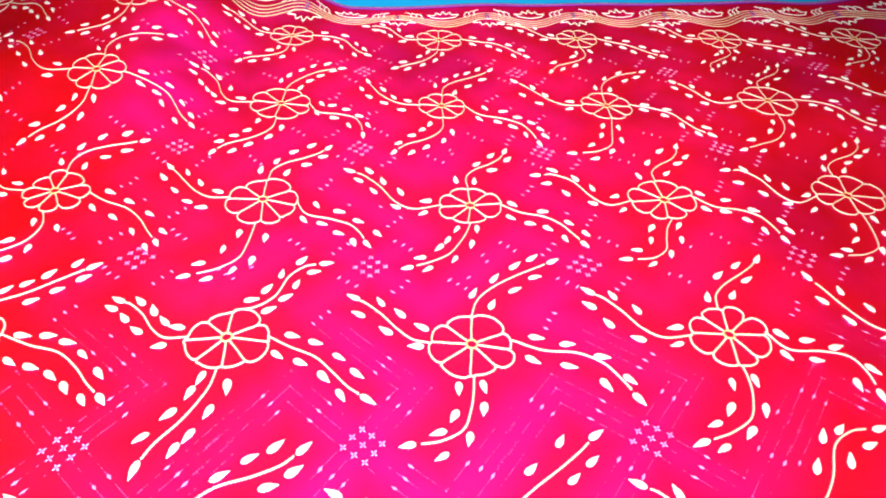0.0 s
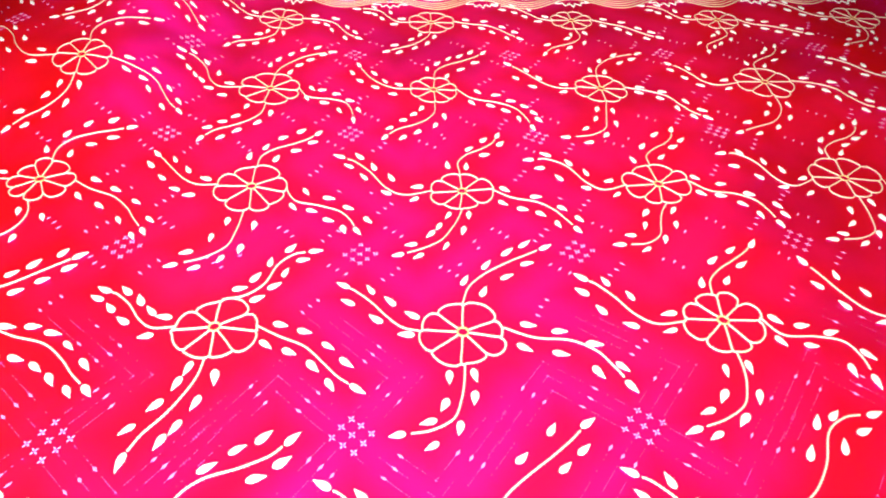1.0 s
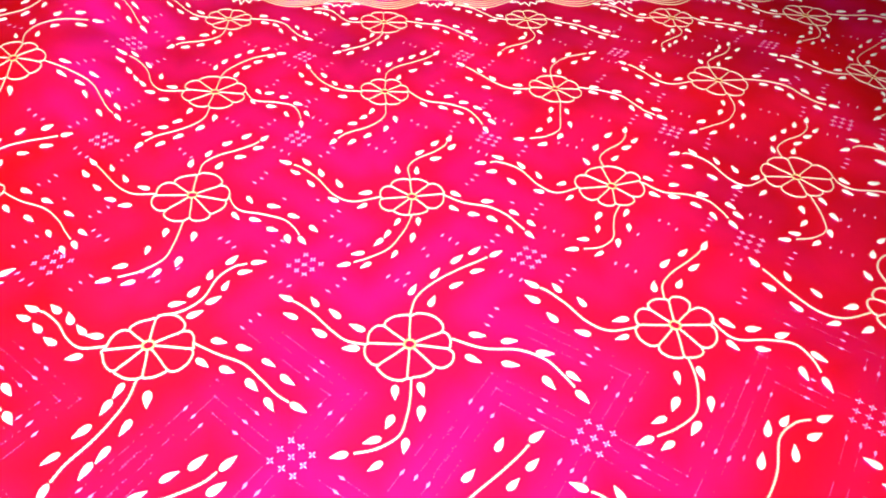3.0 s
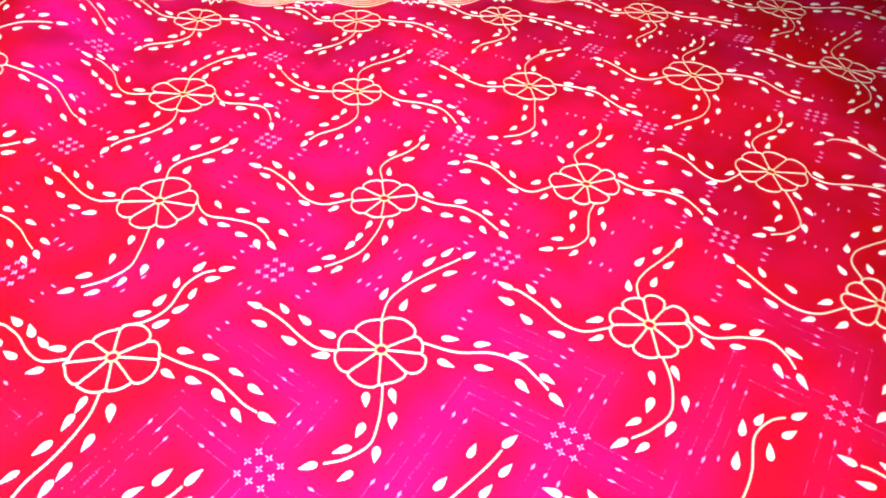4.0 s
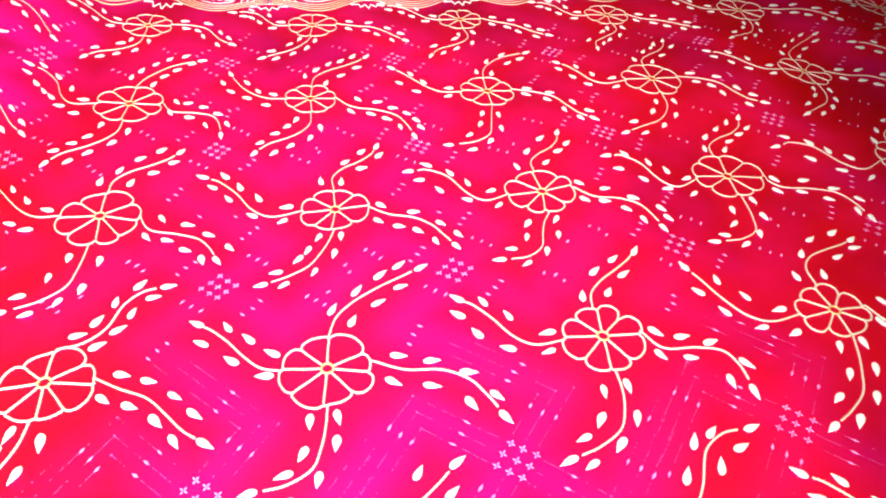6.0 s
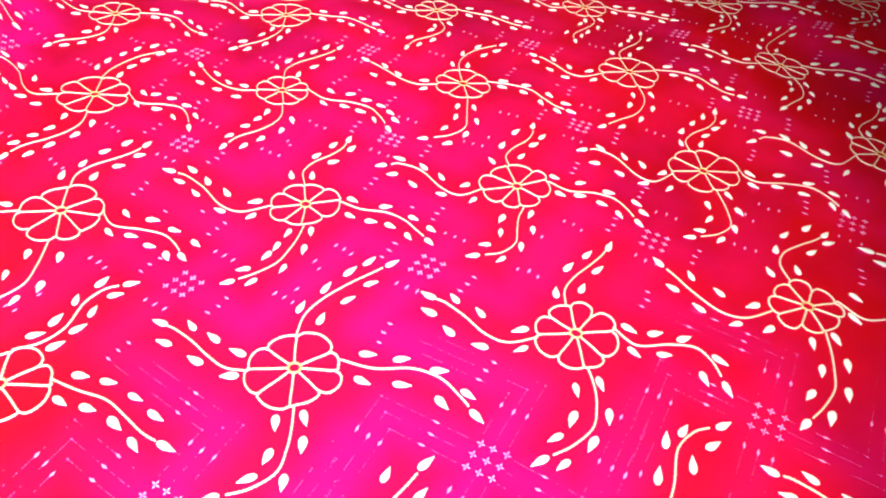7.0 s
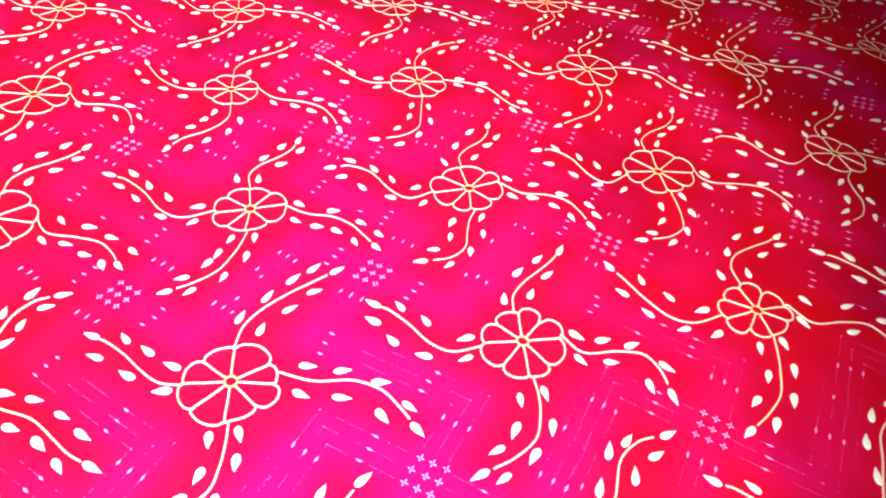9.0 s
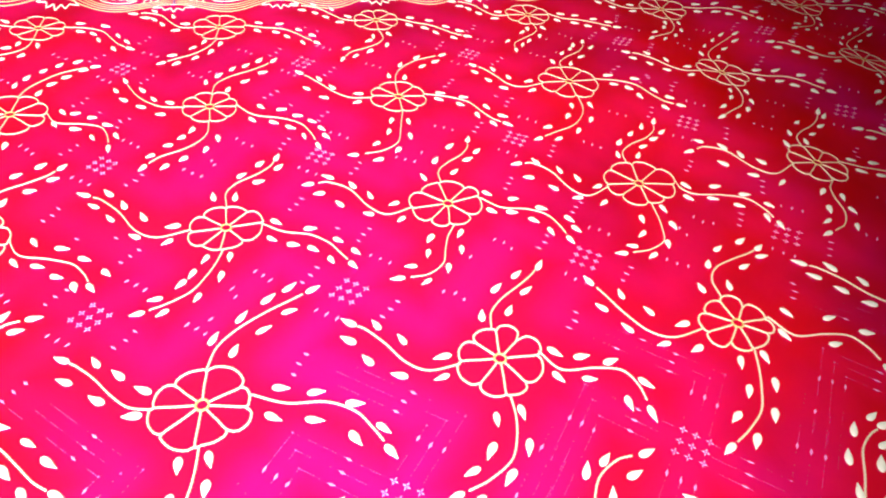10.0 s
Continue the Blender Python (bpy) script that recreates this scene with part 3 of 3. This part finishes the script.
def swirl_lines(i, j, fine):
    """Arms of running stitch, three abreast, that leave the stars crosswise and turn left: bright dashes and fine dots."""
    rng = random.Random(9000 + 13 * i + 101 * j)
    dashes, dots = [], []
    for heading, first_dash, turn, second_dash in ARMS:
        a = radians(heading)
        fwd, left = np.array([math.cos(a), math.sin(a)]), np.array([-math.sin(a), math.cos(a)])
        first_dash, second_dash = first_dash + rng.uniform(-1.2, 1.2), second_dash + rng.uniform(-1.5, 1.5)
        for lane in (-7.4, 0.0, 7.4):
            corner = fwd * (turn - 0.95 * lane) + left * lane
            start = fwd * 12 + left * lane
            if fine:
                for first, last, way in ((start, corner, fwd), (corner, corner + left * 66, left)):
                    n = int(np.linalg.norm(last - first) / 1.6)
                    gap = rng.uniform(0, 6.3)
                    for k in range(n):
                        if rng.random() < 0.45 + 0.35 * math.sin(0.35 * k + gap):
                            size = rng.uniform(0.8, 1.25)
                            dots.append(chip(first + (last - first) * k / n, math.atan2(way[1], way[0]), 1.25 * size, 0.62 * size, 0.14))
                dots.append(chip(corner, a, 1.9, 1.5, 0.2))
            spots = [(fwd * (first_dash + rng.uniform(-1.2, 1.2)) + left * lane, fwd), (fwd * (turn - 0.95 * lane) + left * (second_dash + rng.uniform(-1.5, 1.5)), left)]
            if rng.random() < 0.12:
                spots.append((corner + left * rng.uniform(42, 60), left))
            for at, way in spots:
                dashes.append(chip(at, math.atan2(way[1], way[0]) + rng.uniform(-0.12, 0.12), rng.uniform(4.2, 5.6), rng.uniform(1.45, 1.95), 0.3))
    return dashes, dots


def running_stitch():
    for name, which, mat, label in (("running_stitch", 0, DASH, "bright violet running stitches"), ("fine_stitch", 1, FINE, "fine violet dotted stitches")):
        mm, faces, n = [], [], 0
        for j in range(-1, 4):
            for i in range(-2, 8):
                shapes = swirl_lines(i, j, j <= 0)[which]
                if shapes:
                    a, b, f = joined(shapes)
                    mm.append(local(*star_place(i, j), a, b))
                    faces += [tuple(n + k for k in g) for g in f]
                    n += len(a)
        tagged(part(name, np.vstack(mm), faces, mat, cloth, label, smooth=False), kind="stuff")


for j in range(-1, 4):
    for i in range(-2, 8):
        star_cluster(i, j)
running_stitch()

def weft_share(u, v):
    """Where the violet weft comes to the top: soft bands under the running stitches."""
    share = np.zeros_like(u)
    for j in range(-3, 5):
        for i in range(-3, 9):
            ci, cj = star_place(i, j)
            a, b = (u - ci) * STEP_X, (v - cj) * STEP_Y
            near = np.hypot(a, b) < 150
            x = a[near] * math.cos(TWIST) + b[near] * math.sin(TWIST)
            y = -a[near] * math.sin(TWIST) + b[near] * math.cos(TWIST)
            best = np.full(x.shape, 1e9)
            for heading, _, turn, _ in ARMS:
                w = radians(heading)
                f, g = x * math.cos(w) + y * math.sin(w), -x * math.sin(w) + y * math.cos(w)
                best = np.minimum(best, np.hypot(np.maximum(0, np.maximum(-f, f - turn)), g))
                best = np.minimum(best, np.hypot(f - turn, np.maximum(0, np.maximum(-g, g - 80))))
            share[near] = np.maximum(share[near], np.exp(-(best / 15.0) ** 2))
    return share


def fabric():
    us, vs = np.linspace(-3.2, 7.2, 400), np.linspace(-2.25, 3.66, 200)
    U, V = np.meshgrid(us, vs)
    P = surface(U.ravel(), V.ravel(), 0.0)
    n, m = len(us), len(vs)
    faces = [(j * n + i, j * n + i + 1, (j + 1) * n + i + 1, (j + 1) * n + i) for j in range(m - 1) for i in range(n - 1)]
    ob = part("fabric", P, faces, SILK, cloth, "red silk with a magenta gleam")
    ob.data.attributes.new("weft", "FLOAT", "POINT").data.foreach_set("value", weft_share(U.ravel(), V.ravel()))
    mod = ob.modifiers.new("thickness", "SOLIDIFY")
    mod.thickness, mod.offset = 0.0012, -1.0
    return ob


fabric()

# ---- the border along the far edge ----
BORDER_V, PERIOD = 3.225, 0.672
CROWN = ((-4, 0), (-13, 3), (-18, 11), (-10, 10), (-8, 18), (-3, 12), (0, 22))


def straight(points, step):
    """Points every step mm along straight strokes through the given ones."""
    p = np.array(points, float)
    out = [a + (b - a) * np.linspace(0, 1, max(2, int(np.linalg.norm(b - a) / step)), endpoint=False)[:, None] for a, b in zip(p[:-1], p[1:])]
    return np.vstack([*out, p[-1:]])


def border_unit(k):
    u0 = -3.646 + PERIOD * k
    span = PERIOD * STEP_X

    def put(name, shape, mat, parent, label=""):
        mm, hh, faces = shape
        return part(name, surface(u0 + mm[:, 0] / STEP_X, BORDER_V + mm[:, 1] / STEP_Y, hh / 1000), faces, mat, parent, label)

    unit = None
    x = np.linspace(-0.5, 0.5, 21)
    for q in range(4):
        y = 1 + 5.6 * q + 11.5 * (1 - np.cos(2 * np.pi * x))
        shape = cord(np.stack([x * span, y], -1), 1.3 if q else 1.7, 0.7, 0.12)
        ob = put("border_scroll" if unit is None else "scroll_line", shape, GOLD, unit or cloth, "" if unit else "pale gold scroll on the border")
        unit = unit or ob
    outline = np.array([*CROWN, *((-x, y) for x, y in reversed(CROWN[:-1])), CROWN[0]], float)
    # a lotus that opens towards the field, a crown that opens towards the hem, and slanting strokes on both sides of it
    put("lotus_outline", cord(straight(outline * (1.05, -0.95) + (span / 2, 24.0), 1.0), 1.6, 0.8, 0.1), WHITE, unit)
    put("lotus_stem", cord(straight(((span / 2, 26), (span / 2, 40)), 1.0), 2.6, 0.8, 0.1), HEM, unit)
    put("crown_outline", cord(straight(outline * (1.0, 1.05) + (0, 27.0), 1.0), 1.6, 0.8, 0.1), WHITE, unit)
    for side in (-1, 1):
        for q in range(3):
            foot = np.array((side * (22 + 6 * q), 28 + 3.0 * q))
            stroke = [foot + (side * a, b) for a, b in ((0, 0), (3.5, 2.5), (2.5, 9), (5.5, 15), (9, 16.5))]
            put("slanting_stroke", cord(spline(stroke, 1.2), 1.4, 0.8, 0.1), WHITE, unit)


for k in range(1, 17):
    border_unit(k)


def hem():
    us = np.linspace(-3.2, 7.2, 300)
    rows_v = [(3.655, 0.0003), (3.66, 0.0012), (3.70, 0.0012), (3.705, -0.001)]
    P = np.vstack([surface(us, np.full_like(us, v), h) for v, h in rows_v])
    n = len(us)
    faces = [(r * n + k, r * n + k + 1, (r + 1) * n + k + 1, (r + 1) * n + k) for r in range(3) for k in range(n - 1)]
    ob = part("hem", P, faces, HEM, cloth, "dark violet hem strip")
    mod = ob.modifiers.new("thickness", "SOLIDIFY")
    mod.thickness, mod.offset = 0.001, -1.0


hem()
